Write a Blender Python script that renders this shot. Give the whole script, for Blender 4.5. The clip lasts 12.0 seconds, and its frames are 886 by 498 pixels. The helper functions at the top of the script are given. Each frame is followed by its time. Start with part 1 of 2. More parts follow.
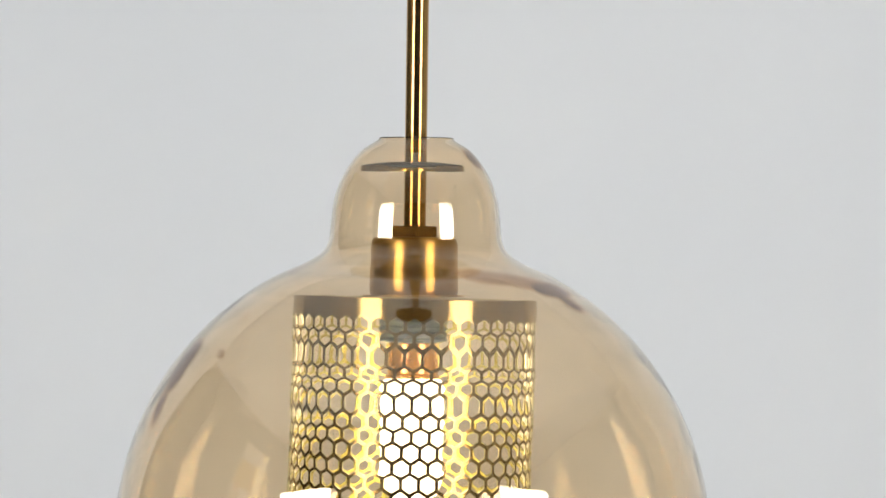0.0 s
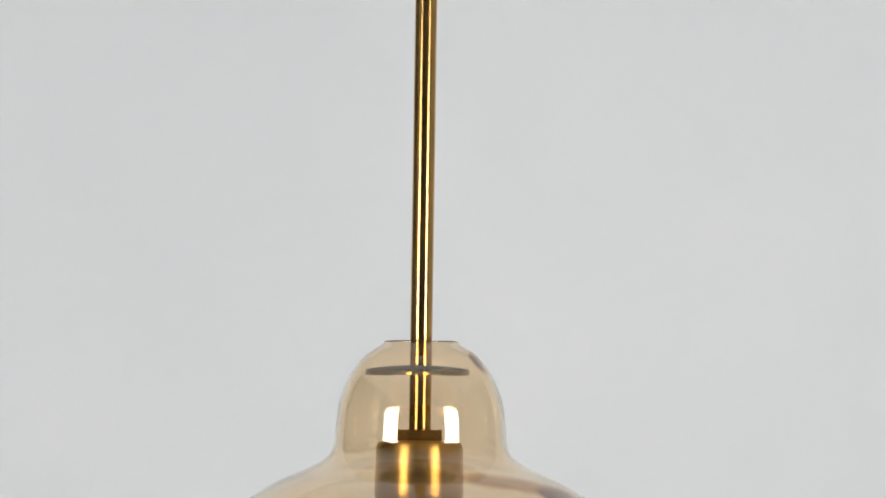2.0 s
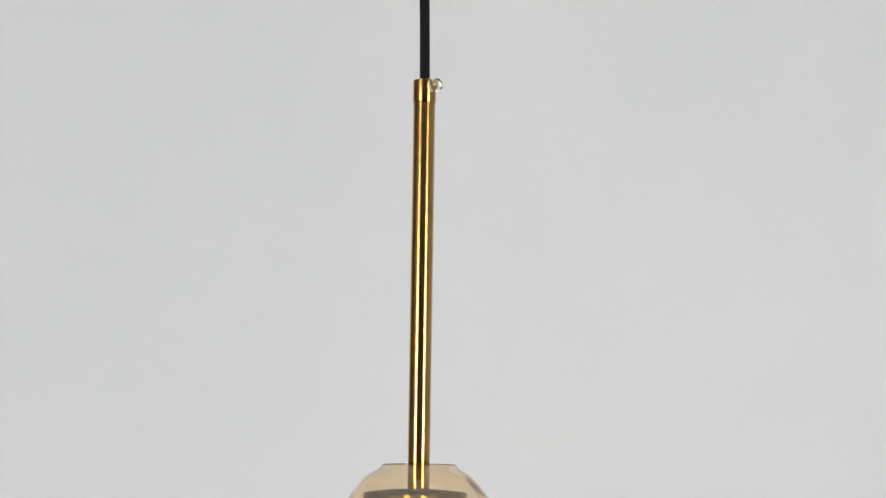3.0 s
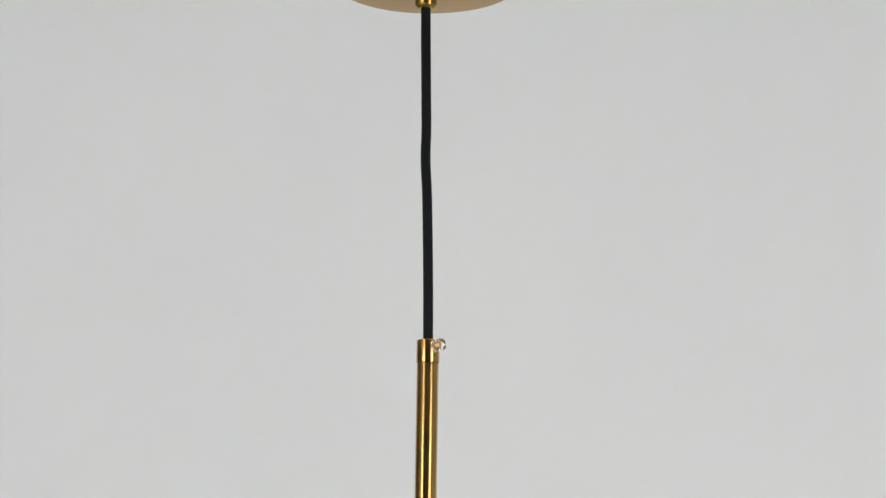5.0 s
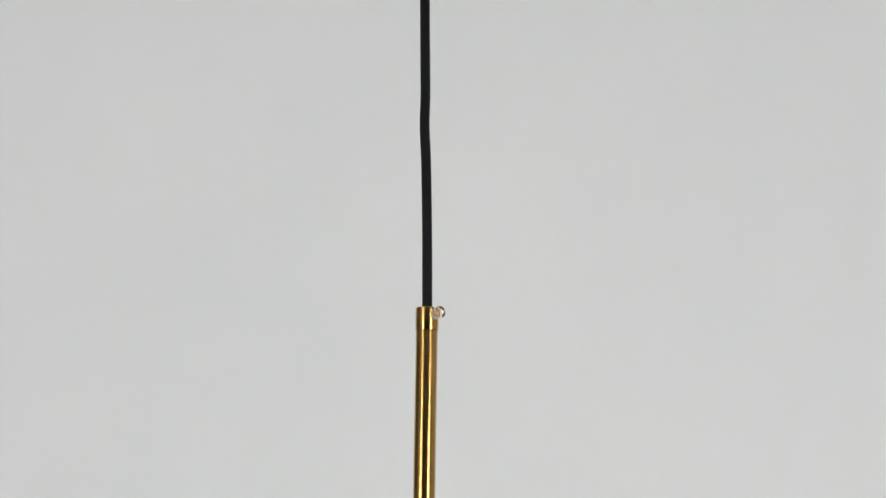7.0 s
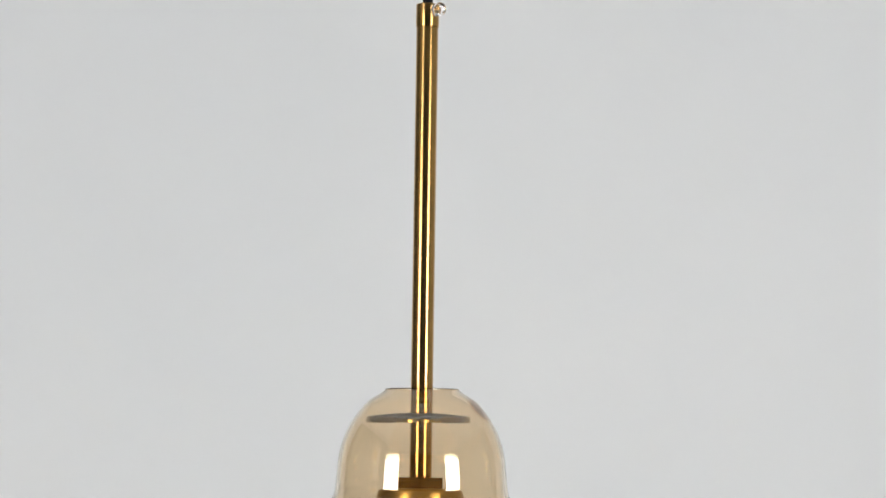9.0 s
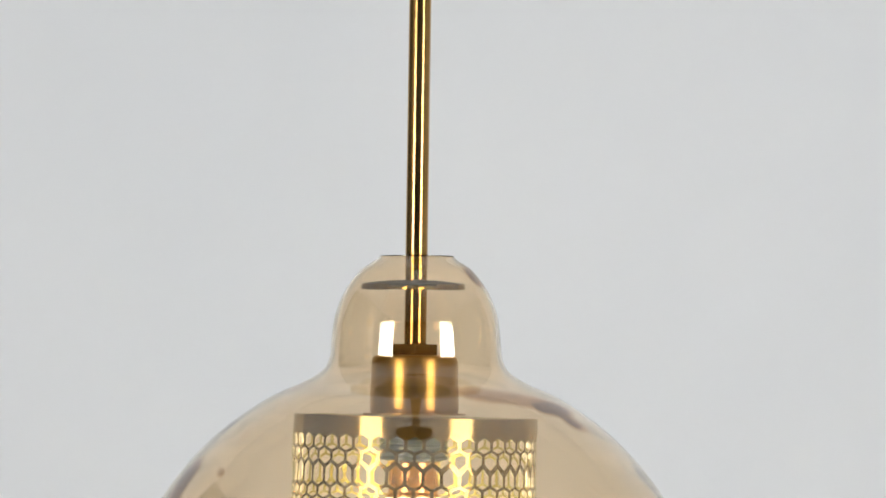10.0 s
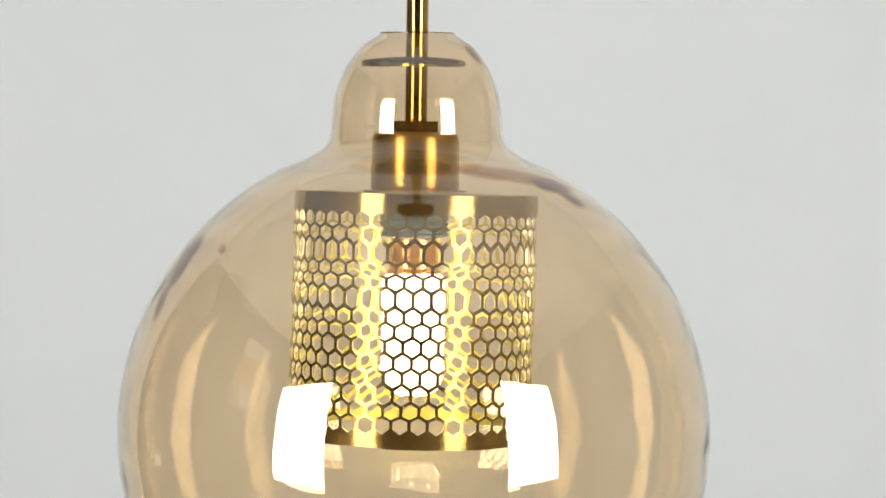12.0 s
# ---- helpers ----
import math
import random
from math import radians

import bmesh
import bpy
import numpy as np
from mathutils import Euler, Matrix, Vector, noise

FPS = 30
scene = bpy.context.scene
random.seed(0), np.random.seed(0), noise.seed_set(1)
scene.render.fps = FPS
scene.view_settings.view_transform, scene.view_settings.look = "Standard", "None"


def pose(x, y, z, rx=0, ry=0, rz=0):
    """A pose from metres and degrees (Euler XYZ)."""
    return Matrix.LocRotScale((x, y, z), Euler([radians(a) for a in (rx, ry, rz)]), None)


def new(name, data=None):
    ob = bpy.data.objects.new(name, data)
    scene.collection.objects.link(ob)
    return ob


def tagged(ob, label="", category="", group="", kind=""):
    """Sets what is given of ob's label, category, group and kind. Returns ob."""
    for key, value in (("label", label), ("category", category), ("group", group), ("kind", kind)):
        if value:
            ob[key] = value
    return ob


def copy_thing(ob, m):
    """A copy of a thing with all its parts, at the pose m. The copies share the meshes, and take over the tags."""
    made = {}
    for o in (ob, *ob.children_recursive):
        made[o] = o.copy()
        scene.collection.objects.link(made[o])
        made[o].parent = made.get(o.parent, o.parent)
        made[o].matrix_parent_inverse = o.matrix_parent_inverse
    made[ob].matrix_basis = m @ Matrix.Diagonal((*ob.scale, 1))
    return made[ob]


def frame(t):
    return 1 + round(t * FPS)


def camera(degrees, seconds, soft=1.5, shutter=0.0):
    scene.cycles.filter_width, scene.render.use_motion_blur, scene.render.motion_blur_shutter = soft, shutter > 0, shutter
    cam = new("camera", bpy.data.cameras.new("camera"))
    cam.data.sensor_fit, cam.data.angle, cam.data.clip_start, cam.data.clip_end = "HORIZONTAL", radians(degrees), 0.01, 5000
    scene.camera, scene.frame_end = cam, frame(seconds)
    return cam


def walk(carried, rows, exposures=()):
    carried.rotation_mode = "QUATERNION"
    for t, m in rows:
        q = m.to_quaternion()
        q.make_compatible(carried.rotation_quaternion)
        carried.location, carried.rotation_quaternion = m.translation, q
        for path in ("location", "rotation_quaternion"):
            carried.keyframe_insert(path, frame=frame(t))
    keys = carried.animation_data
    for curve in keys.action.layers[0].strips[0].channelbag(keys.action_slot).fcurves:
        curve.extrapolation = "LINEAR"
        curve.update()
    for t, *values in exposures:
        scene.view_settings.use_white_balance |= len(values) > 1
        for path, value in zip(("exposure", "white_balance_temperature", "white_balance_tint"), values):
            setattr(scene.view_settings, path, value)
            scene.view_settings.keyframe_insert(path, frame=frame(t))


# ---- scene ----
# A fixed camera on a tripod head that tilts up and down a hanging lamp: seconds, yaw, pitch.
PATH = [
    (0.0, 0.617, -0.074),
    (0.5, 0.597, 1.042),
    (1.0, 0.519, 2.143),
    (1.5, 0.469, 3.301),
    (2.0, 0.499, 4.614),
    (2.5, 0.545, 6.041),
    (3.0, 0.552, 7.440),
    (3.5, 0.477, 8.894),
    (5.3, 0.477, 14.206),
    (5.5, 0.477, 14.685),
    (5.7, 0.468, 15.150),
    (5.8, 0.460, 15.285),
    (5.9, 0.457, 15.290),
    (6.0, 0.457, 15.188),
    (6.2, 0.465, 14.860),
    (6.5, 0.477, 14.302),
    (7.0, 0.497, 12.682),
    (8.8, 0.489, 6.371),
    (9.0, 0.482, 5.706),
    (9.5, 0.525, 4.093),
    (10.0, 0.606, 2.647),
    (10.5, 0.630, 1.366),
    (11.0, 0.592, 0.090),
    (11.5, 0.557, -1.184),
    (12.0, 0.589, -2.486),
]
EYE = (0.0, -1.28, 1.5)
cam = camera(20.2, 12.0)
# The clip's camera warms and opens up a little while the bulb shines into it: seconds, stops, kelvin, tint.
EXPOSURES = [(0.0, -0.05, 6370, 11.0), (0.2, -0.05, 6370, 11.0), (0.3, 0.0, 6740, 10.0), (1.2, 0.0, 6690, 10.0), (1.4, -0.05, 6400, 11.0),
             (2.5, -0.05, 6440, 11.0), (3.5, -0.06, 6480, 11.0), (5.3, -0.09, 6510, 10.0), (6.5, -0.09, 6510, 10.0), (7.0, -0.08, 6500, 10.0),
             (9.0, -0.05, 6440, 11.0), (10.6, -0.05, 6370, 11.0), (10.7, 0.0, 6500, 9.0), (12.0, 0.0, 6500, 9.0)]
walk(cam, [(t, pose(*EYE, 90 + pitch, 0, -yaw)) for t, yaw, pitch in PATH], EXPOSURES)

# ---- light ----
SOFTBOX_POWER = 13.5
BULB_POWER = 3.0
CHIP_POWER = 760.0
world = bpy.data.worlds.new("studio_air")
world.use_nodes = True
world.node_tree.nodes["Background"].inputs[0].default_value = (0.8, 0.88, 1.0, 1)
world.node_tree.nodes["Background"].inputs[1].default_value = 0.02
scene.world = world


# ---- materials ----
def material(name, colour, rough=0.5, metal=0.0, **more):
    m = bpy.data.materials.new(name)
    m.use_nodes = True
    b = m.node_tree.nodes["Principled BSDF"]
    b.inputs["Base Color"].default_value = (*colour, 1)
    b.inputs["Roughness"].default_value = rough
    b.inputs["Metallic"].default_value = metal
    for key, value in more.items():
        b.inputs[key.replace("_", " ")].default_value = value
    return m, m.node_tree, b


def node(tree, kind, **values):
    n = tree.nodes.new(kind)
    for key, value in values.items():
        n.inputs[key.replace("_", " ")].default_value = value
    return n


def grain(tree, b, scale, stretch=(1, 1, 1), low=0.2, high=0.35, bump=0.0, distance=0.0005, detail=4.0):
    """Roughness that varies with a stretched noise, and a fine relief of the same noise."""
    co = node(tree, "ShaderNodeTexCoord")
    mp = node(tree, "ShaderNodeMapping")
    mp.inputs["Scale"].default_value = stretch
    tree.links.new(co.outputs["Object"], mp.inputs["Vector"])
    nz = node(tree, "ShaderNodeTexNoise", Scale=scale, Detail=detail)
    tree.links.new(mp.outputs["Vector"], nz.inputs["Vector"])
    mr = node(tree, "ShaderNodeMapRange", From_Min=0.3, From_Max=0.7, To_Min=low, To_Max=high)
    tree.links.new(nz.outputs["Fac"], mr.inputs["Value"])
    tree.links.new(mr.outputs["Result"], b.inputs["Roughness"])
    if bump:
        bp = node(tree, "ShaderNodeBump", Strength=bump, Distance=distance)
        tree.links.new(nz.outputs["Fac"], bp.inputs["Height"])
        tree.links.new(bp.outputs["Normal"], b.inputs["Normal"])
    return nz, mp


def tint(tree, b, noise_node, dark, light):
    ramp = node(tree, "ShaderNodeMix")
    ramp.data_type = "RGBA"
    ramp.inputs["A"].default_value = (*dark, 1)
    ramp.inputs["B"].default_value = (*light, 1)
    mr = node(tree, "ShaderNodeMapRange", From_Min=0.3, From_Max=0.7)
    tree.links.new(noise_node.outputs["Fac"], mr.inputs["Value"])
    tree.links.new(mr.outputs["Result"], ramp.inputs["Factor"])
    tree.links.new(ramp.outputs["Result"], b.inputs["Base Color"])


def painted(name, dark, light, rough=0.8):
    m, t, b = material(name, light, rough)
    nz, _ = grain(t, b, 2.5, low=rough - 0.08, high=rough + 0.08, bump=0.05, distance=0.002, detail=8)
    tint(t, b, nz, dark, light)
    return m


CEILING_PAINT = painted("white_ceiling_paint", (0.86, 0.86, 0.86), (0.89, 0.89, 0.88))
WALL_PAINT = painted("matt_wall_paint", (0.76, 0.77, 0.77), (0.80, 0.805, 0.80))
SIDE_PAINT = painted("grey_wall_paint", (0.52, 0.51, 0.49), (0.58, 0.57, 0.54))
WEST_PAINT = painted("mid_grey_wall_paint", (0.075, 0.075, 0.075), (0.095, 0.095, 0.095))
DARK_PAINT = painted("dark_wall_paint", (0.14, 0.13, 0.12), (0.17, 0.16, 0.15))
FLOOR_PAINT = painted("studio_floor", (0.36, 0.34, 0.31), (0.44, 0.42, 0.39), 0.5)


def brass(name, dark, light, low, high, stretch, scale, bump, turned=0.0, edge=None):
    """Brass; turned: how far the finish, which runs round the axis, draws highlights out along it; edge: its colour at a glancing view."""
    m, t, b = material(name, light, low, 1.0)
    nz, _ = grain(t, b, scale, stretch, low, high, bump, 0.0002)
    tint(t, b, nz, dark, light)
    if edge:
        b.inputs["Specular Tint"].default_value = (*edge, 1)
    if turned:
        tg = node(t, "ShaderNodeTangent")
        tg.direction_type, tg.axis = "RADIAL", "Z"
        t.links.new(tg.outputs["Tangent"], b.inputs["Tangent"])
        b.inputs["Anisotropic"].default_value = turned
        b.inputs["Anisotropic Rotation"].default_value = 0.25
    return m


CANOPY_BRASS = brass("brushed_brass", (0.385, 0.228, 0.068), (0.43, 0.262, 0.082), 0.20, 0.25, (1, 1, 14), 60, 0.012, 1.0)
ROD_BRASS = brass("polished_brass", (0.51, 0.29, 0.088), (0.60, 0.36, 0.123), 0.18, 0.24, (6, 6, 0.12), 200, 0.07, 1.0)
PLATE_BRASS = brass("smooth_brass", (0.340, 0.212, 0.080), (0.370, 0.234, 0.090), 0.11, 0.17, (1, 1, 1), 30, 0.01, edge=(0.95, 0.86, 0.74))
INNER_BRASS = brass("raw_brass", (0.37, 0.31, 0.075), (0.43, 0.36, 0.095), 0.34, 0.44, (1, 1, 1), 70, 0.02)
EDGE_METAL = brass("cut_metal_edge", (0.60, 0.56, 0.38), (0.68, 0.63, 0.44), 0.30, 0.40, (1, 1, 1), 90, 0.02)
RIM_BRASS = brass("dark_brass", (0.22, 0.15, 0.06), (0.28, 0.19, 0.075), 0.12, 0.2, (1, 1, 1), 150, 0.02)
SCREW_BRASS = brass("bright_brass", (0.62, 0.38, 0.10), (0.70, 0.45, 0.14), 0.10, 0.16, (1, 1, 1), 160, 0.02)
GRIP_BRASS = brass("spun_brass", (0.46, 0.32, 0.085), (0.54, 0.38, 0.11), 0.20, 0.27, (1, 1, 1), 120, 0.02)
CUP_BRASS = brass("satin_brass", (0.44, 0.27, 0.075), (0.50, 0.31, 0.09), 0.30, 0.36, (1, 1, 10), 60, 0.008, 0.85)
SLEEVE_BRASS = brass("sleeve_brass", (0.385, 0.275, 0.115), (0.435, 0.315, 0.135), 0.20, 0.26, (1, 1, 1), 70, 0.01, 0.9)

CORD_BLACK, t, b = material("black_pvc", (0.006, 0.006, 0.007), 0.45, Specular_IOR_Level=0.10)
grain(t, b, 300, low=0.36, high=0.5, bump=0.05, distance=0.0002)
CLEAR_PLASTIC, t, b = material("clear_plastic", (1.0, 1.0, 1.0), 0.14, Transmission_Weight=1.0, IOR=1.4)
WASHER_RUBBER, t, b = material("grey_washer", (0.022, 0.032, 0.048), 0.6, Specular_IOR_Level=0.15)
grain(t, b, 120, low=0.55, high=0.65)
HOLDER_PLASTIC, t, b = material("slate_holder_plastic", (0.06, 0.088, 0.13), 0.22)
grain(t, b, 150, low=0.18, high=0.28)
COPPER, t, b = material("copper_screw_cap", (0.80, 0.46, 0.24), 0.30, 1.0)
grain(t, b, 200, low=0.18, high=0.3)
BLACK_FABRIC, t, b = material("black_fabric", (0.02, 0.02, 0.02), 0.85)
grain(t, b, 400, low=0.8, high=0.9, bump=0.2)
STAND_METAL, t, b = material("black_stand_metal", (0.03, 0.03, 0.03), 0.4, 0.6)
grain(t, b, 100, low=0.35, high=0.5)

# amber glass, its strong gloss that of a metal lustre, with darker streaks in its colour
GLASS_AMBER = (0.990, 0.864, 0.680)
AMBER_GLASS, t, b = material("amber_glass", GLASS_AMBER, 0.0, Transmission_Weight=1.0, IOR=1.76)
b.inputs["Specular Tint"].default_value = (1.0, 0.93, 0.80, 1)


def streaks(tree, b, spots, clear, edge, core):
    """Dark streaks in the glass colour: soft stretched ellipsoids (place, half sizes, turn, strength) broken up by
    noise, brown at their edges.
    """
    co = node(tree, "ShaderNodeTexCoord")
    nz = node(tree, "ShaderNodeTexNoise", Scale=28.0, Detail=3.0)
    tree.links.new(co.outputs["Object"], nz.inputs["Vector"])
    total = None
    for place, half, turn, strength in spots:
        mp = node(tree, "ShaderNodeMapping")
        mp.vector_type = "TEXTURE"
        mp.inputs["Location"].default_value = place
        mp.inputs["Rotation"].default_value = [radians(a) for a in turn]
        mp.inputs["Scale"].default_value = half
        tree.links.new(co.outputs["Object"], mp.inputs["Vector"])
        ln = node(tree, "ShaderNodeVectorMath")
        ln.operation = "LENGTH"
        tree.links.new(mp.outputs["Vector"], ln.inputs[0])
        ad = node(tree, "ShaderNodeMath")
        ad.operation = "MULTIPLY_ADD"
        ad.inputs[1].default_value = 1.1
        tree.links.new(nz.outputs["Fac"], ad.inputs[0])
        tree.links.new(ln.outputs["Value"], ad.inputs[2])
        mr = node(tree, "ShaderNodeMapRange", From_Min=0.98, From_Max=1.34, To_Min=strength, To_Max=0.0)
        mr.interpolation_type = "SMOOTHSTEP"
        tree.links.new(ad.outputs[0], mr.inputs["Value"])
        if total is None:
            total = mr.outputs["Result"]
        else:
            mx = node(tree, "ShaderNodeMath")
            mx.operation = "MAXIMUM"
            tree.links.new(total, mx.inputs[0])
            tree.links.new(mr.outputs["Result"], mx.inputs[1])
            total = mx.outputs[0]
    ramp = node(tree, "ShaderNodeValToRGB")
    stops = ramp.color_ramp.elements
    stops[0].color, stops[1].color = (*clear, 1), (*core, 1)
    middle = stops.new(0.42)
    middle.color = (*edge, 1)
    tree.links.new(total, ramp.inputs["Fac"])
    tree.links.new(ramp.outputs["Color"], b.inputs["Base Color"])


def glowing(name, colour, strength):
    m, t, b = material(name, (0.9, 0.9, 0.9), 0.5)
    b.inputs["Emission Color"].default_value = (*colour, 1)
    b.inputs["Emission Strength"].default_value = strength
    return m


DIFFUSER = glowing("softbox_diffuser", (0.965, 0.974, 0.983), SOFTBOX_POWER)
BULB_GLOW = glowing("led_tube_glow", (1.0, 0.97, 0.74), BULB_POWER)
CHIP_GLOW = glowing("led_chip_glow", (1.0, 0.97, 0.76), CHIP_POWER)


# ---- building ----
def part(name, bm, mat, parent=None, label="", smooth=True):
    me = bpy.data.meshes.new(name)
    bm.normal_update()
    for f in bm.faces:
        f.smooth = smooth
    bm.to_mesh(me)
    bm.free()
    me.materials.append(mat)
    ob = new(name, me)
    if parent:
        ob.parent = parent
    if label:
        tagged(ob, label)
    return ob


def box(x0, y0, z0, x1, y1, z1, bevel=0.0):
    bm = bmesh.new()
    bmesh.ops.create_cube(bm, size=1)
    for v in bm.verts:
        v.co = ((x0 + x1) / 2 + v.co.x * (x1 - x0), (y0 + y1) / 2 + v.co.y * (y1 - y0), (z0 + z1) / 2 + v.co.z * (z1 - z0))
    if bevel:
        bmesh.ops.bevel(bm, geom=bm.edges[:], offset=bevel, segments=2, affect="EDGES")
    return bm


def lathe(profile, segments=96, close=False, m=None):
    """Turn (radius, height) pairs round z. close: the profile is a ring."""
    bm = bmesh.new()
    rings = []
    for r, z in profile:
        if r < 1e-6:
            rings.append([bm.verts.new((0, 0, z))])
        else:
            rings.append([bm.verts.new((r * math.cos(a), r * math.sin(a), z))
                          for a in (2 * math.pi * k / segments for k in range(segments))])
    pairs = list(zip(rings, rings[1:])) + ([(rings[-1], rings[0])] if close else [])
    for one, two in pairs:
        for k in range(segments):
            j = (k + 1) % segments
            quad = [one[k % len(one)], two[k % len(two)], two[j % len(two)], one[j % len(one)]]
            face = list(dict.fromkeys(quad))
            if len(face) > 2:
                bm.faces.new(face)
    bmesh.ops.recalc_face_normals(bm, faces=bm.faces[:])
    if m is not None:
        bm.transform(m)
    return bm


def rounded(points, radius=0.0006, steps=3):
    """A profile with its inner corners rounded by short arcs."""
    out = [points[0]]
    for a, p, c in zip(points, points[1:], points[2:]):
        a, p, c = Vector(a), Vector(p), Vector(c)
        u, w = a - p, c - p
        d = min(radius, u.length * 0.45, w.length * 0.45)
        s, e = p + u.normalized() * d, p + w.normalized() * d
        for k in range(steps + 1):
            q = k / steps
            out.append(tuple((1 - q) ** 2 * s + 2 * q * (1 - q) * p + q * q * e))
    return out + [points[-1]]


def tube(points, radius, sides=20, caps=True):
    bm = bmesh.new()
    pts = [Vector(p) for p in points]
    rings = []
    for k, p in enumerate(pts):
        d = (pts[min(k + 1, len(pts) - 1)] - pts[max(k - 1, 0)]).normalized()
        u = d.orthogonal().normalized() if abs(d.z) < 0.9 else d.cross(Vector((0, 1, 0))).normalized()
        w = d.cross(u)
        rings.append([bm.verts.new(p + radius * (math.cos(a) * u + math.sin(a) * w))
                      for a in (2 * math.pi * j / sides for j in range(sides))])
    for one, two in zip(rings, rings[1:]):
        for j in range(sides):
            bm.faces.new((one[j], one[(j + 1) % sides], two[(j + 1) % sides], two[j]))
    if caps:
        bm.faces.new(rings[0])
        bm.faces.new(rings[-1])
    bmesh.ops.recalc_face_normals(bm, faces=bm.faces[:])
    return bm


def smooth_curve(points, steps=8):
    """Catmull-Rom through the points."""
    p = [Vector(q) for q in points]
    p = [2 * p[0] - p[1]] + p + [2 * p[-1] - p[-2]]
    out = []
    for a, b_, c, d in zip(p, p[1:], p[2:], p[3:]):
        for k in range(steps):
            s = k / steps
            out.append(0.5 * (2 * b_ + (c - a) * s + (2 * a - 5 * b_ + 4 * c - d) * s * s + (3 * b_ - a - 3 * c + d) * s ** 3))
    return [tuple(q) for q in out + [p[-2]]]


def sharp(ob, degrees=35):
    """Smooth shading that keeps edges steeper than this angle crisp."""
    for e in ob.data.edges:
        e.use_edge_sharp = False
    ob.data.set_sharp_from_angle(angle=radians(degrees))
    return ob


# ---- the studio ----
WEST, W, BACK, FRONT, TOP = -1.55, 1.9, 1.15, -3.0, 2.6
tagged(part("floor", box(WEST, FRONT, -0.1, W, BACK, 0.0), FLOOR_PAINT, smooth=False), "plain grey studio floor", "floor", kind="structure")
tagged(part("wall_north", box(WEST - 0.1, BACK, -0.1, W + 0.1, BACK + 0.1, TOP), WALL_PAINT, smooth=False), "plain matt off-white wall behind the lamp", "wall", kind="structure")
tagged(part("wall_south", box(WEST - 0.1, FRONT - 0.1, -0.1, W + 0.1, FRONT, TOP), DARK_PAINT, smooth=False), "plain dark grey studio wall", "wall", kind="structure")
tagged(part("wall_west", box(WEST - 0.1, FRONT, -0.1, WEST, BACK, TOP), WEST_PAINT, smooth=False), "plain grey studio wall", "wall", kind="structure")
tagged(part("wall_east", box(W, FRONT, -0.1, W + 0.1, BACK, TOP), SIDE_PAINT, smooth=False), "plain light grey studio wall", "wall", kind="structure")
tagged(part("ceiling", box(WEST - 0.1, FRONT - 0.1, TOP, W + 0.1, BACK + 0.1, TOP + 0.1), CEILING_PAINT, smooth=False), "plain white studio ceiling", "ceiling", kind="structure")
CANOPY_Z, CANOPY_H, CANOPY_R, CANOPY_X = 1.9522, 0.0258, 0.0495, 0.0017
tagged(part("ceiling_mount", box(CANOPY_X - 0.012, -0.012, CANOPY_Z + CANOPY_H, CANOPY_X + 0.012, 0.01, TOP), SIDE_PAINT, smooth=False),
       "plain grey post that carries the lamp from the ceiling", "ceiling mount", kind="structure")


# what the glass mirrors from the dark side wall: a printed poster and a light switch
POSTER_WHITE = painted("poster_paper", (0.80, 0.78, 0.72), (0.85, 0.83, 0.77), 0.6)
POSTER_OCHRE = painted("ochre_print", (0.66, 0.42, 0.05), (0.72, 0.47, 0.07), 0.6)
POSTER_ORANGE = painted("orange_print", (0.65, 0.24, 0.07), (0.70, 0.28, 0.09), 0.6)
POSTER_TAN = painted("tan_print", (0.38, 0.27, 0.15), (0.44, 0.32, 0.18), 0.6)
SWITCH_WHITE = painted("white_switch_plastic", (0.80, 0.80, 0.78), (0.83, 0.83, 0.81), 0.3)


def wall_poster():
    root = new("wall_poster")
    part("board", box(WEST, -0.88, 1.65, WEST + 0.018, -0.455, 2.30, 0.003), POSTER_WHITE, root, smooth=False)
    part("print_panel", box(WEST + 0.018, -0.78, 1.875, WEST + 0.021, -0.46, 2.12), POSTER_OCHRE, root, "ochre printed panel", smooth=False)
    part("print_panel", box(WEST + 0.018, -0.60, 1.66, WEST + 0.021, -0.475, 1.81), POSTER_TAN, root, "tan printed panel", smooth=False)
    part("print_spot", lathe([(0, 0.004), (0.035, 0.004), (0.035, 0.0), (0, 0.0)], 32, m=pose(WEST + 0.019, -0.53, 1.862, 0, 90)), POSTER_ORANGE, root, "orange printed spot", smooth=False)
    return tagged(root, "pale poster board with ochre and tan print, on dark wall", "poster")


def light_switch():
    root = new("light_switch")
    part("plate", box(WEST, 0.475, 1.080, WEST + 0.009, 0.625, 1.155, 0.002), SWITCH_WHITE, root, smooth=False)
    for y in (0.513, 0.587):
        part("rocker", box(WEST + 0.009, y - 0.030, 1.088, WEST + 0.013, y + 0.030, 1.147, 0.0015), SWITCH_WHITE, root, smooth=False)
    return tagged(root, "white plastic double light switch on the dark wall", "light switch")


wall_poster()
light_switch()

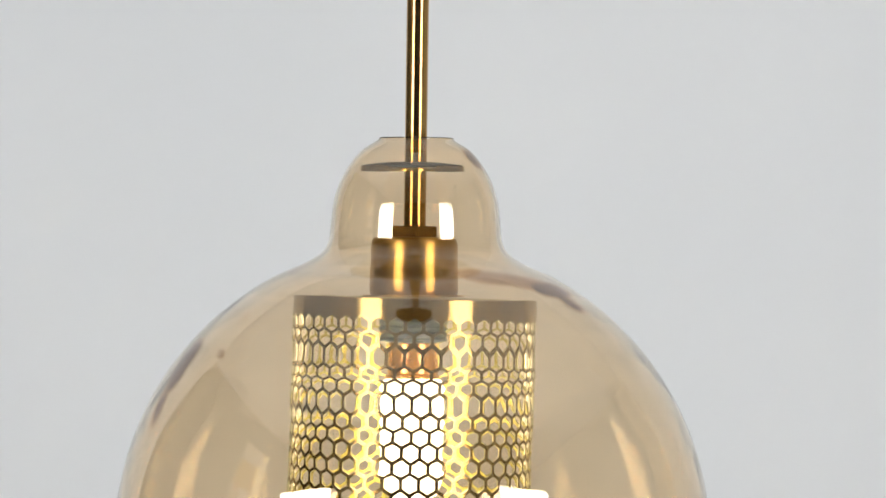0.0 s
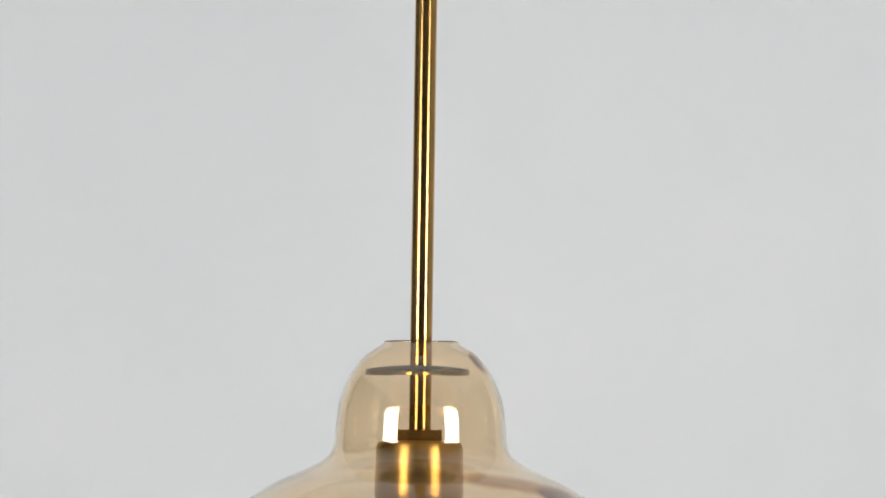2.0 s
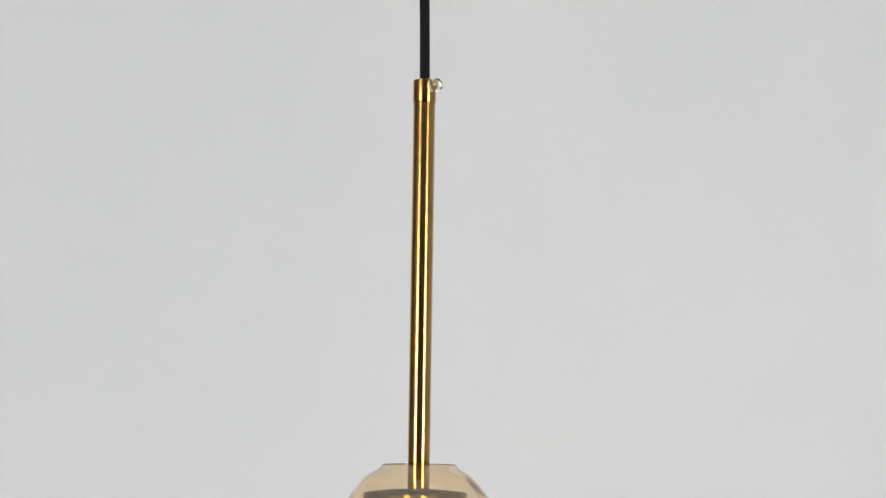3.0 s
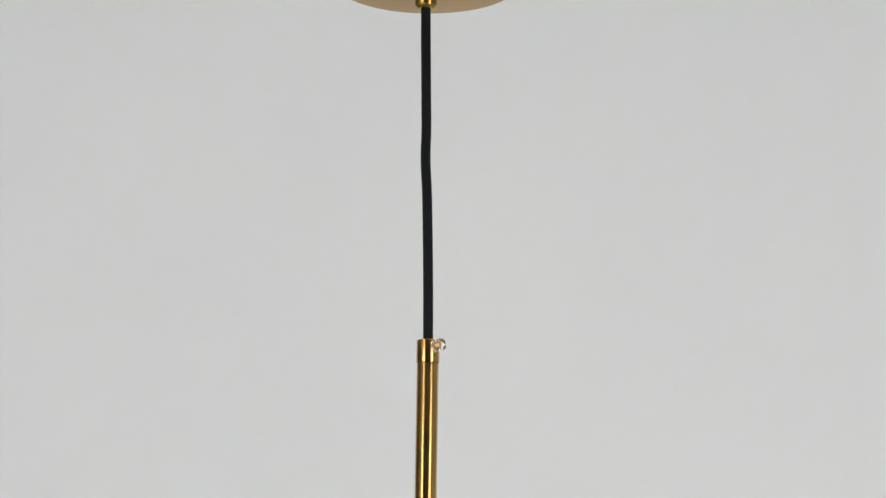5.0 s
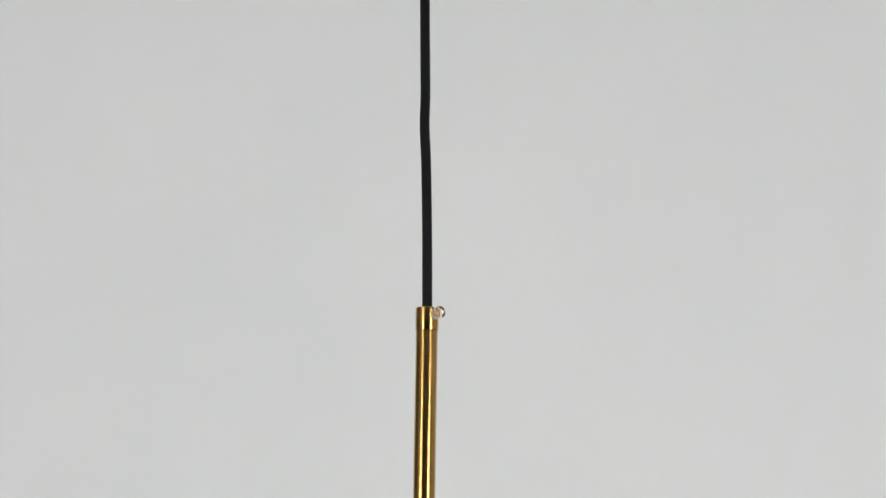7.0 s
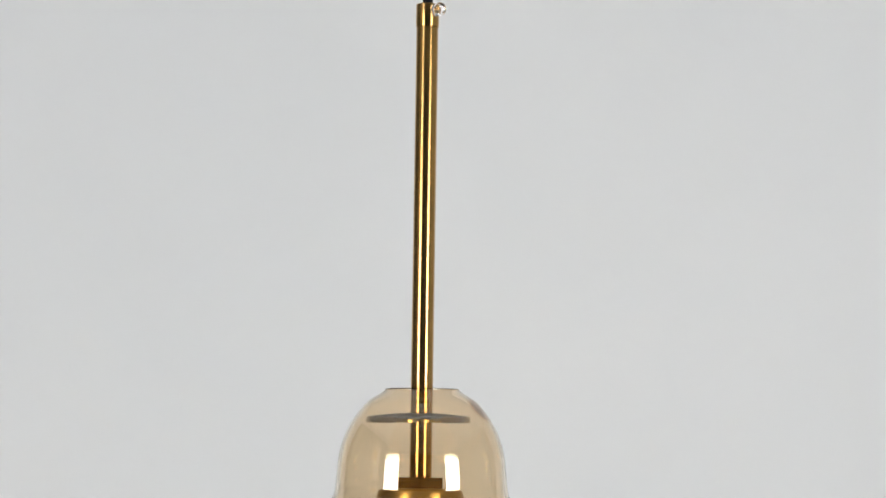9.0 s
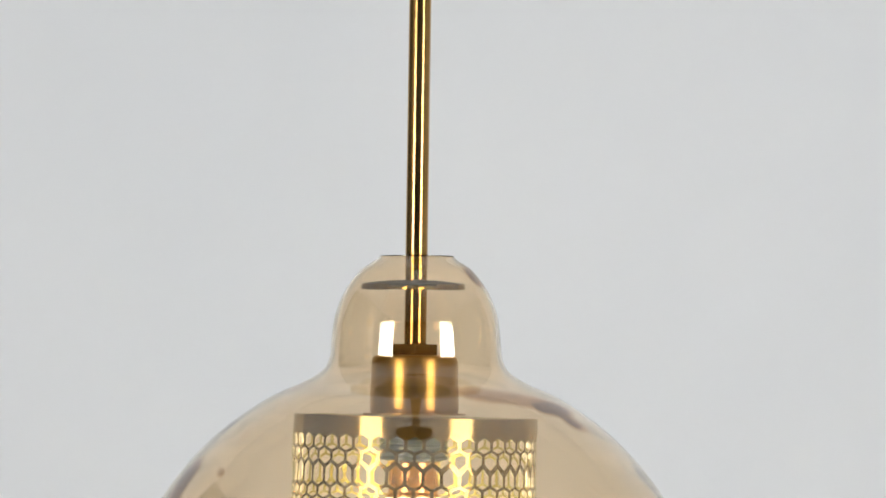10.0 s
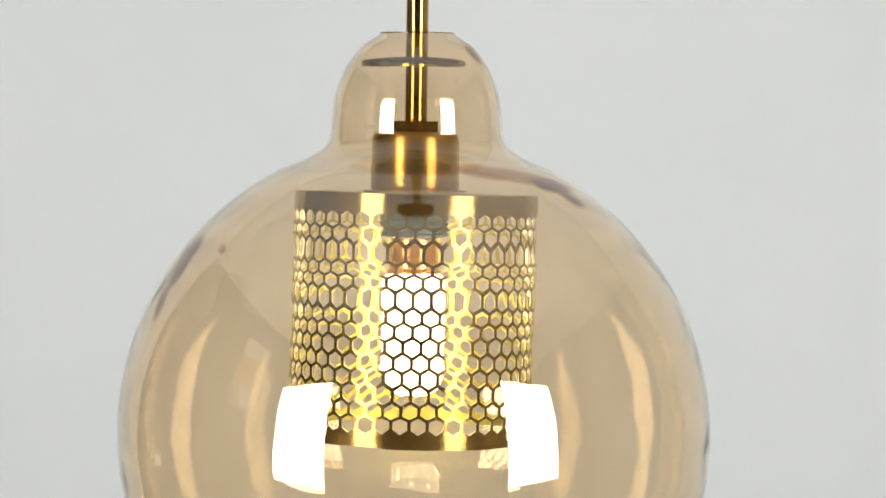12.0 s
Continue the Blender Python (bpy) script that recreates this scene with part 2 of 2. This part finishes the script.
# ---- the two softboxes that light the lamp ----
def softbox():
    """Faces +y from its foot at the origin, tipped a little upwards; the diffuser's middle is 1.466 m up."""
    w, h, d, mid = 0.278, 0.403, 0.32, 1.466
    root = new("softbox")
    tip = Matrix.Translation((0, 0, mid)) @ pose(0, 0, 0, 3) @ Matrix.Translation((0, 0, -mid))
    bm = bmesh.new()
    front = [bm.verts.new((sx * w, 0, mid + sz * h)) for sx, sz in ((-1, -1), (1, -1), (1, 1), (-1, 1))]
    back = [bm.verts.new((sx * 0.07, -d, mid + sz * 0.07)) for sx, sz in ((-1, -1), (1, -1), (1, 1), (-1, 1))]
    for k in range(4):
        bm.faces.new((front[k], front[(k + 1) % 4], back[(k + 1) % 4], back[k]))
    bm.faces.new(back)
    bmesh.ops.solidify(bm, geom=bm.faces[:], thickness=0.004)
    bmesh.ops.recalc_face_normals(bm, faces=bm.faces[:])
    bm.transform(tip)
    part("hood", bm, BLACK_FABRIC, root, smooth=False)
    cloth = box(-w + 0.012, -0.012, mid - h + 0.012, w - 0.012, -0.006, mid + h - 0.012)
    cloth.transform(tip)
    part("diffuser", cloth, DIFFUSER, root, "glowing white fabric diffuser", smooth=False)
    part("lamp_head", lathe(rounded([(0, -0.07), (0.06, -0.07), (0.06, 0.07), (0, 0.07)], 0.01), 32, m=tip @ pose(0, -d - 0.05, mid, 90)), STAND_METAL, root)
    part("pole", tube([(0, -d - 0.05, 0.25), (0, -d - 0.05, mid - 0.14)], 0.014), STAND_METAL, root)
    for k in range(3):
        a = radians(90 + 120 * k)
        part("leg", tube([(0, -d - 0.05, 0.55), (0.35 * math.cos(a), -d - 0.05 + 0.35 * math.sin(a), 0.01)], 0.01), STAND_METAL, root)
    return tagged(root, "white softbox with black hood on a tripod stand", "softbox", "studio softboxes")


SOFT_X, SOFT_Y, SOFT_TURN = 0.885, -0.98, 10.0
left_box = softbox()
left_box.matrix_basis = pose(-SOFT_X, SOFT_Y, 0.0, 0, 0, -SOFT_TURN)
copy_thing(left_box, pose(SOFT_X + 0.035, SOFT_Y + 0.02, 0.0, 0, 0, SOFT_TURN + 1))

# ---- the pendant lamp ----
lamp = new("pendant_lamp")
lamp.location = (0, 0, 0)
tagged(lamp, "brass pendant lamp with amber glass globe and honeycomb metal sleeve", "pendant lamp")

# canopy against the mount, with its fixing screw
canopy = part("canopy", lathe(rounded([(0, 0), (CANOPY_R, 0), (CANOPY_R, CANOPY_H), (0, CANOPY_H)], 0.0016, 5), 160,
                              m=pose(CANOPY_X, 0, CANOPY_Z + 0.00006, 1.1, 0.5, 0)), CANOPY_BRASS, lamp, "round brushed brass ceiling canopy")
sharp(canopy)
underside = part("underside", lathe(rounded([(0, 0), (CANOPY_R - 0.0019, 0), (CANOPY_R - 0.0019, 0.0006), (0, 0.0006)], 0.0002), 160,
                                    m=pose(CANOPY_X, 0, CANOPY_Z, 1.1, 0.5, 0)), PLATE_BRASS, canopy, "smooth reflecting brass underside")
sharp(underside)


def screw(name, m, parent, r=0.0040):
    bm = lathe([(r * 0.45, -0.004), (r * 0.45, 0.0), (r, 0.0002), (r * 0.99, 0.0008), (r * 0.88, 0.0014), (r * 0.6, 0.0018), (r * 0.25, 0.0019), (0.0, 0.0012)], 32)
    for a in (0, 90):
        cross = box(-r * 0.55, -r * 0.11, 0.0015, r * 0.55, r * 0.11, 0.0021)
        bm2 = bpy.data.meshes.new("slot")
        cross.transform(pose(0, 0, 0, 0, 0, a + 20))
        cross.to_mesh(bm2)
        bm.from_mesh(bm2)
        cross.free()
        bpy.data.meshes.remove(bm2)
    bm.transform(m)
    return part(name, bm, SCREW_BRASS, parent, "shiny brass cross-head screw")


SCREW_AZ = 19.0
screw("screw", Matrix.Translation((CANOPY_X + (CANOPY_R + 0.0003) * math.sin(radians(SCREW_AZ)), -(CANOPY_R + 0.0003) * math.cos(radians(SCREW_AZ)), CANOPY_Z + 0.0155))
      @ pose(0, 0, 0, 90, 0, SCREW_AZ), canopy)

GRIP_Z = 1.9389
grip = part("cord_grip", lathe(rounded([(0.0028, 0), (0.0045, 0.0), (0.0058, 0.0018), (0.0058, 0.0108), (0.0054, 0.0110), (0.0054, 0.0114), (0.0058, 0.0116), (0.0058, CANOPY_Z - GRIP_Z), (0, CANOPY_Z - GRIP_Z)], 0.0001), 48,
                               m=pose(0.0013, 0, GRIP_Z)), GRIP_BRASS, lamp, "small satin brass cord grip")
sharp(grip)

# cord with the slight bends of a cable that was rolled up
ROD_TOP, ROD_X, LEAN = 1.7561, 0.0028, 0.0145
cord_line = smooth_curve([(0.0013, 0, GRIP_Z + 0.01), (0.0014, 0, 1.915), (0.0016, 0, 1.890), (0.0017, 0.001, 1.872),
                          (0.0013, 0, 1.855), (0.0021, 0, 1.835), (0.0026, 0, 1.805), (0.0028, 0, 1.78), (ROD_X, 0, ROD_TOP - 0.012)])
part("cord", tube(cord_line, 0.00265), CORD_BLACK, lamp, "black round power cord")


def on_axis(z):
    """The leaning middle line of rod, holder and glass."""
    return ROD_X - (ROD_TOP - z) * LEAN


lean = pose(0, 0, 0, 0, math.degrees(math.atan(LEAN)), 0)


def hung(z):
    return Matrix.Translation((on_axis(z), 0, z)) @ lean


CUP_TOP = 1.5093
rod = part("rod", lathe(rounded([(0, 0), (0.0057, 0), (0.0057, ROD_TOP - 0.012 - CUP_TOP), (0, ROD_TOP - 0.012 - CUP_TOP)], 0.0004), 64, m=hung(CUP_TOP)),
           ROD_BRASS, lamp, "polished brass rod with fine scratches")
sharp(rod)
collar = part("collar", lathe(rounded([(0.0027, 0.0), (0.0060, 0.0), (0.0060, 0.012), (0.0030, 0.012)], 0.0003), 64, m=hung(ROD_TOP - 0.012)), ROD_BRASS, rod)
sharp(collar)
knob_turn = pose(0, 0, 0, 90, 0, 30)
knob_at = Matrix.Translation((ROD_X + 0.0040, -0.0040, ROD_TOP - 0.0037)) @ knob_turn
knob = part("thumb_screw", lathe(rounded([(0, 0), (0.0014, 0.0), (0.0014, 0.0012), (0.0035, 0.0016), (0.0035, 0.0052), (0.0028, 0.0056), (0.0018, 0.0050), (0, 0.0048)], 0.0003), 32, m=knob_at),
            CLEAR_PLASTIC, rod, "clear plastic thumb screw")
sharp(knob)

# rubber washer that carries the glass inside its neck
washer_at = Matrix.Translation((on_axis(1.5374) - 0.0016, 0, 1.5374)) @ pose(0, 0, 0, 1.6, 0.4, 0)
DOME = [(r, 0.0034 + 0.0019 * (1 - (r / 0.0264) ** 2)) for r in np.linspace(0.0058, 0.0264, 9)]
DOME = [(0.0058, 0.0042)] + DOME + [(0.0262, 0.0024), (0.0150, 0.0034), (0.0058, 0.0042)]
washer = part("washer", lathe(rounded(DOME, 0.0003), 96,
                              m=washer_at), WASHER_RUBBER, lamp, "dark grey domed washer inside the glass neck")
sharp(washer)


def arc_band(r0, r1, z0, z1, start, end, steps=10):
    """A slightly bevelled piece of a ring between two angles in degrees."""
    bm = bmesh.new()
    section = [(r0, z0), (r1 - 0.0003, z0), (r1, z0 + 0.0003), (r1, z1 - 0.0003), (r1 - 0.0003, z1), (r0, z1)]
    loops = []
    for k in range(steps + 1):
        a = radians(start + (end - start) * k / steps)
        loops.append([bm.verts.new((r * math.cos(a), r * math.sin(a), z)) for r, z in section])
    for one, two in zip(loops, loops[1:]):
        for j in range(6):
            bm.faces.new((one[j], one[(j + 1) % 6], two[(j + 1) % 6], two[j]))
    bm.faces.new(loops[0])
    bm.faces.new(loops[-1])
    bmesh.ops.recalc_face_normals(bm, faces=bm.faces[:])
    return bm


# the rim's tabs leave a slot at the front and back, through which the hub shows
for turn in (0, 180):
    for start, end in ((-63, -36), (-33, 0), (3, 33), (36, 63)):
        bm = arc_band(0.0250, 0.0267, 0.0002, 0.0032, start + turn, end + turn)
        bm.transform(washer_at)
        sharp(part("rim_tab", bm, RIM_BRASS, washer, "dark brass tab of the washer's rim"))
sharp(part("hub", lathe(rounded([(0.0060, 0.0002), (0.0122, 0.0002), (0.0122, 0.0038), (0.0060, 0.0038)], 0.0003), 64, close=True, m=washer_at), GRIP_BRASS, washer, "small brass hub of the washer"))

# glass: neck, shoulder and globe in one blown shell, open below
GLOBE_Z, GLOBE_R, RIM_Z = 1.3492, 0.1528, 1.5556
start = math.acos(0.0700 / GLOBE_R)


def on_globe(a):
    return GLOBE_R * math.cos(a), GLOBE_Z + GLOBE_R * math.sin(a)


neck = [(0.0191, 1.5556), (0.0203, 1.5540), (0.0290, 1.5480), (0.0372, 1.5367), (0.0420, 1.5240), (0.0437, 1.5110),
        (0.0445, 1.5030), (0.0478, 1.4966), (0.0567, 1.4908)]
neck += [on_globe(start - step) for step in (0.0, 0.08, 0.16)]
outer = [(r, z) for r, z, _ in smooth_curve([(r, z, 0) for r, z in neck], 12)]
outer += [on_globe(a) for a in np.linspace(start - 0.16, radians(-58), 170)[1:]]


GLASS_RINGS = ((1.4526, 0.00017), (1.4405, -0.00008), (1.4270, 0.00005), (1.4110, -0.00006), (1.3960, 0.00003))


def shell(outer):
    """Inner side of the glass: 2 mm in, with the soft thick and thin rings of blown glass."""
    inner = []
    for k, (r, z) in enumerate(outer):
        a, c = Vector(outer[max(k - 1, 0)]), Vector(outer[min(k + 1, len(outer) - 1)])
        d = (c - a).normalized()
        n = Vector((d.y, -d.x))
        thick = 0.0020 + sum(h * math.exp(-((z - at) / 0.0062) ** 2) for at, h in GLASS_RINGS)
        thick += 0.00003 * math.sin(z * 300) * (1 if z < 1.475 else 0)
        q = min(1.0, max(0.0, (RIM_Z - z) / 0.055))
        thick *= 0.50 + 0.50 * q * q * (3 - 2 * q)
        q = Vector((r, z)) + n * thick
        inner.append((max(q.x, 0.001), q.y))
    return inner


inner = shell(outer)
profile = outer + inner[::-1]
glass_bm = lathe([(r, z - RIM_Z) for r, z in profile], 192, close=True)
glass_bm.verts.ensure_lookup_table()
for v in glass_bm.verts[len(outer) * 192:]:
    # the inner side of blown glass is never quite even
    wave = noise.noise(v.co * 55) + 0.5 * noise.noise(v.co * 120)
    v.co += Vector((v.co.x, v.co.y, 0)).normalized() * wave * 0.00007 * min(1.0, max(0.0, -v.co.z - 0.05) / 0.03)
glass_bm.transform(Matrix.Translation((0.0001, 0, RIM_Z)) @ pose(0, 0, 0, 1.0, 0.55, 0))
glass = part("glass_shade", glass_bm, AMBER_GLASS, lamp, "clear amber blown glass globe with dark streaks")
sharp(glass, 60)
glass.visible_shadow = False
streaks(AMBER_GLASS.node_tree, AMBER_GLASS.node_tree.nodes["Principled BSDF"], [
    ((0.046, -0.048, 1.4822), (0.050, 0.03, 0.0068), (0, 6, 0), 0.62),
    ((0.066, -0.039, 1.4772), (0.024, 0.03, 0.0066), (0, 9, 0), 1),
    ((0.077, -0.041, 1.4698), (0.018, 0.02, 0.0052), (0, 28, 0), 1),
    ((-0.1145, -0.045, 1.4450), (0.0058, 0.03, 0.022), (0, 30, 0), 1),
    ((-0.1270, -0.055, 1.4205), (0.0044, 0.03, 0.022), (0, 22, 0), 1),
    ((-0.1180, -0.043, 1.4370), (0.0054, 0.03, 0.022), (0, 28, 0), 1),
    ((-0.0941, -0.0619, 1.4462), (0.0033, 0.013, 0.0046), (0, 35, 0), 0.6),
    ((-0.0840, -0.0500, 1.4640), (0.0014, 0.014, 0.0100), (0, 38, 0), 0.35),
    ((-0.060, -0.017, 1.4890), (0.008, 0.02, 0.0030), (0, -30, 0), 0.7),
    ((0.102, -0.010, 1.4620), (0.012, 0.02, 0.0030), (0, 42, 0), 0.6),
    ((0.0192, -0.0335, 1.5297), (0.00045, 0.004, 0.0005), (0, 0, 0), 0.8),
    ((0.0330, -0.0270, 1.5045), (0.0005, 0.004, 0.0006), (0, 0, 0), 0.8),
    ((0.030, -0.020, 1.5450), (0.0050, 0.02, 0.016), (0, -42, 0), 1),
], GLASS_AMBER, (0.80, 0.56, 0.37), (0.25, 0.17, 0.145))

# lamp holder: cap, cup and flange
cup = part("holder_cup", lathe(rounded([(0, 0.0298), (0.0188, 0.0298), (0.0210, 0.0291), (0.0221, 0.0270), (0.0224, 0.0240), (0.0224, 0.0200), (0.0224, 0.0130), (0.0228, 0.0110), (0.0228, 0.0), (0, 0.0)], 0.0026, 5), 96, m=hung(1.4744)),
           CUP_BRASS, lamp, "satin brass lamp holder cup")
sharp(cup)
sharp(part("nut", lathe(rounded([(0.0, 0.0072), (0.0130, 0.0072), (0.0130, 0.0), (0.0, 0.0)], 0.0006), 6, m=hung(1.5025) @ pose(0, 0, 0, 0, 0, 30)), CANOPY_BRASS, cup), 20)
part("flange", lathe(rounded([(0.0, 0.0012), (0.0262, 0.0012), (0.0264, 0.0), (0.0, 0.0)], 0.0004), 96, m=hung(1.4738)), CUP_BRASS, cup)

# honeycomb sleeve
SLEEVE_TOP, SLEEVE_BOTTOM, SLEEVE_R = 1.4728, 1.3486, 0.0627
sleeve_at = Matrix.Translation((-0.0004, 0, SLEEVE_TOP)) @ pose(0, 0, 0, 0, 1.9, 0)


def honeycomb(radius, height, columns=44, rows=14, hole=0.81, first=0.0077, wall=0.0007):
    """A rolled sheet with hexagonal holes and plain bands at both ends, its top at z 0."""
    a = 2 * math.pi * radius / columns
    h = a * math.sqrt(3) / 2
    q = a / (2 * math.sqrt(3))
    sheet, index, polys = [], {}, []

    def vert(u, z):
        u = u % (columns * a)
        key = (round(u / a * 24) % (columns * 24), round(z * 1e6))
        if key not in index:
            index[key] = len(sheet)
            sheet.append((u, z))
        return index[key]

    corner = [(0, 2 * q), (a / 2, q), (a / 2, -q), (0, -2 * q), (-a / 2, -q), (-a / 2, q)]
    hole_loops = []
    for row in range(rows):
        zc = -first - 2 * q - row * h
        for col in range(columns):
            uc = (col + 0.5 * (row % 2)) * a
            out = [vert(uc + x, zc + z) for x, z in corner]
            inn = []
            for x, z in corner:
                inn.append(len(sheet))
                sheet.append((uc + x * hole, zc + z * hole))
            hole_loops.append(inn)
            for k in range(6):
                polys.append((out[k], out[(k + 1) % 6], inn[(k + 1) % 6], inn[k]))
    for end, zc, sign, odd in ((0.0, -first - 2 * q, 1, 0), (-height, -first - 2 * q - (rows - 1) * h, -1, (rows - 1) % 2)):
        for col in range(columns):
            uc = (col + 0.5 * odd) * a
            for x0, z0, x1, z1 in ((-a / 2, q, 0, 2 * q), (0, 2 * q, a / 2, q)):
                polys.append((vert(uc + x0, zc + sign * z0), vert(uc + x1, zc + sign * z1), vert(uc + x1, end), vert(uc + x0, end)))
    bm = bmesh.new()
    layers = []
    for r in (radius, radius - wall):
        layers.append([bm.verts.new((r * math.sin(u / radius), -r * math.cos(u / radius), z)) for u, z in sheet])
    for p in polys:
        for side, vs in enumerate(layers):
            ring = [vs[k] for k in (p if side == 0 else p[::-1])]
            f = bm.faces.new(ring)
            f.material_index = side
            f.normal_update()
            c = f.calc_center_median()
            facing = f.normal.x * c.x + f.normal.y * c.y
            if (facing < 0) == (side == 0):
                f.normal_flip()
    rims = [[vert(k * a / 2, end) for k in range(2 * columns)] for end in (0.0, -height)]
    for loop in hole_loops + rims:
        o = [bm.verts.new(layers[0][k].co) for k in loop]
        i = [bm.verts.new(layers[1][k].co) for k in loop]
        for k in range(len(loop)):
            j = (k + 1) % len(loop)
            if len(loop) == 6:
                o1, o2, i2, i1 = (bm.verts.new(v.co) for v in (o[k], o[j], i[j], i[k]))
                bm.faces.new((o1, o2, i2, i1)).material_index = 2
            else:
                bm.faces.new((o[k], o[j], i[j], i[k]))
    loose = [v for v in bm.verts if not v.link_faces]
    bmesh.ops.delete(bm, geom=loose, context="VERTS")
    return bm


sleeve = part("honeycomb_sleeve", honeycomb(SLEEVE_R, SLEEVE_TOP - SLEEVE_BOTTOM), SLEEVE_BRASS, lamp, "brass-coloured metal sleeve with honeycomb holes")
sleeve.data.materials.append(INNER_BRASS)
sleeve.data.materials.append(EDGE_METAL)
sleeve.matrix_basis = sleeve_at
top_plate = part("top_plate", lathe(rounded([(0, -0.0004), (SLEEVE_R - 0.0009, -0.0004), (SLEEVE_R - 0.0009, -0.0016), (0, -0.0016)], 0.0003), 96), SLEEVE_BRASS, sleeve)
sharp(top_plate)

# socket below the plate
SOCKET = [(0.0, 1.4712), (0.0178, 1.4712)]
for k in range(5):
    z = 1.4690 - k * 0.0042
    SOCKET += [(0.0178, z), (0.0170, z - 0.0008), (0.0170, z - 0.0016), (0.0178, z - 0.0024)]
SOCKET += [(0.0178, 1.4482), (0.0135, 1.4470), (0.0, 1.4470)]
socket = part("socket", lathe([(r, z - 1.4470) for r, z in SOCKET], 64, m=hung(1.4470)), HOLDER_PLASTIC, lamp, "ribbed slate-blue plastic bulb socket")
sharp(socket)

# ---- the bulb ----
bulb = new("light_bulb")
tagged(bulb, "lit tubular LED bulb with copper-coloured screw base", "light bulb")
BASE = [(0.0, 1.4470), (0.0128, 1.4470)]
BASE += [(0.0128, 1.4410)]
for k in range(2):
    z = 1.4405 - k * 0.0024
    BASE += [(0.0131, z), (0.0125, z - 0.0012)]
BASE += [(0.0130, 1.4358), (0.0140, 1.4345), (0.0140, 1.4325), (0.0, 1.4325)]
sharp(part("screw_base", lathe([(r, z - 1.4325) for r, z in BASE], 64, m=hung(1.4325)), COPPER, bulb, "copper-coloured threaded bulb base"), 60)
tube_line = smooth_curve([(0.0130, 1.4325, 0), (0.0155, 1.4290, 0), (0.0160, 1.42, 0), (0.0160, 1.385, 0), (0.0150, 1.376, 0), (0.0105, 1.3705, 0), (0.0, 1.3690, 0)], 5)
bulb_tube = part("bulb_tube", lathe([(max(r, 0.0), z - 1.36) for r, z, _ in tube_line], 64, m=hung(1.36)), BULB_GLOW, bulb, "glowing white bulb tube")

# bright points of the diodes behind the tube's wall, in staggered rows
chip = part("led_chip", lathe([(0.0, 0.0007), (0.0010, 0.0006), (0.0014, 0.0002), (0.0014, -0.0006)], 10), CHIP_GLOW, bulb_tube)
chip_places = [hung(1.4245 - 0.0070 * row) @ pose(0, 0, 0, 0, 0, 30 * column + 15 * (row % 2)) @ pose(0.0159, 0, 0, 0, 90)
               for row in range(7) for column in range(12)]
chip_places += [hung(1.3728) @ pose(0, 0, 0, 0, 0, 40 * column) @ pose(0.0130, 0, 0, 0, 140) for column in range(9)]
chip_places += [hung(1.3700) @ pose(0, 0, 0, 0, 0, 72 * column) @ pose(0.0072, 0, 0, 0, 172) for column in range(5)]
for k, place in enumerate(chip_places):
    ob = new("led_chip", chip.data) if k else chip
    ob.parent = bulb_tube
    ob.matrix_basis = place
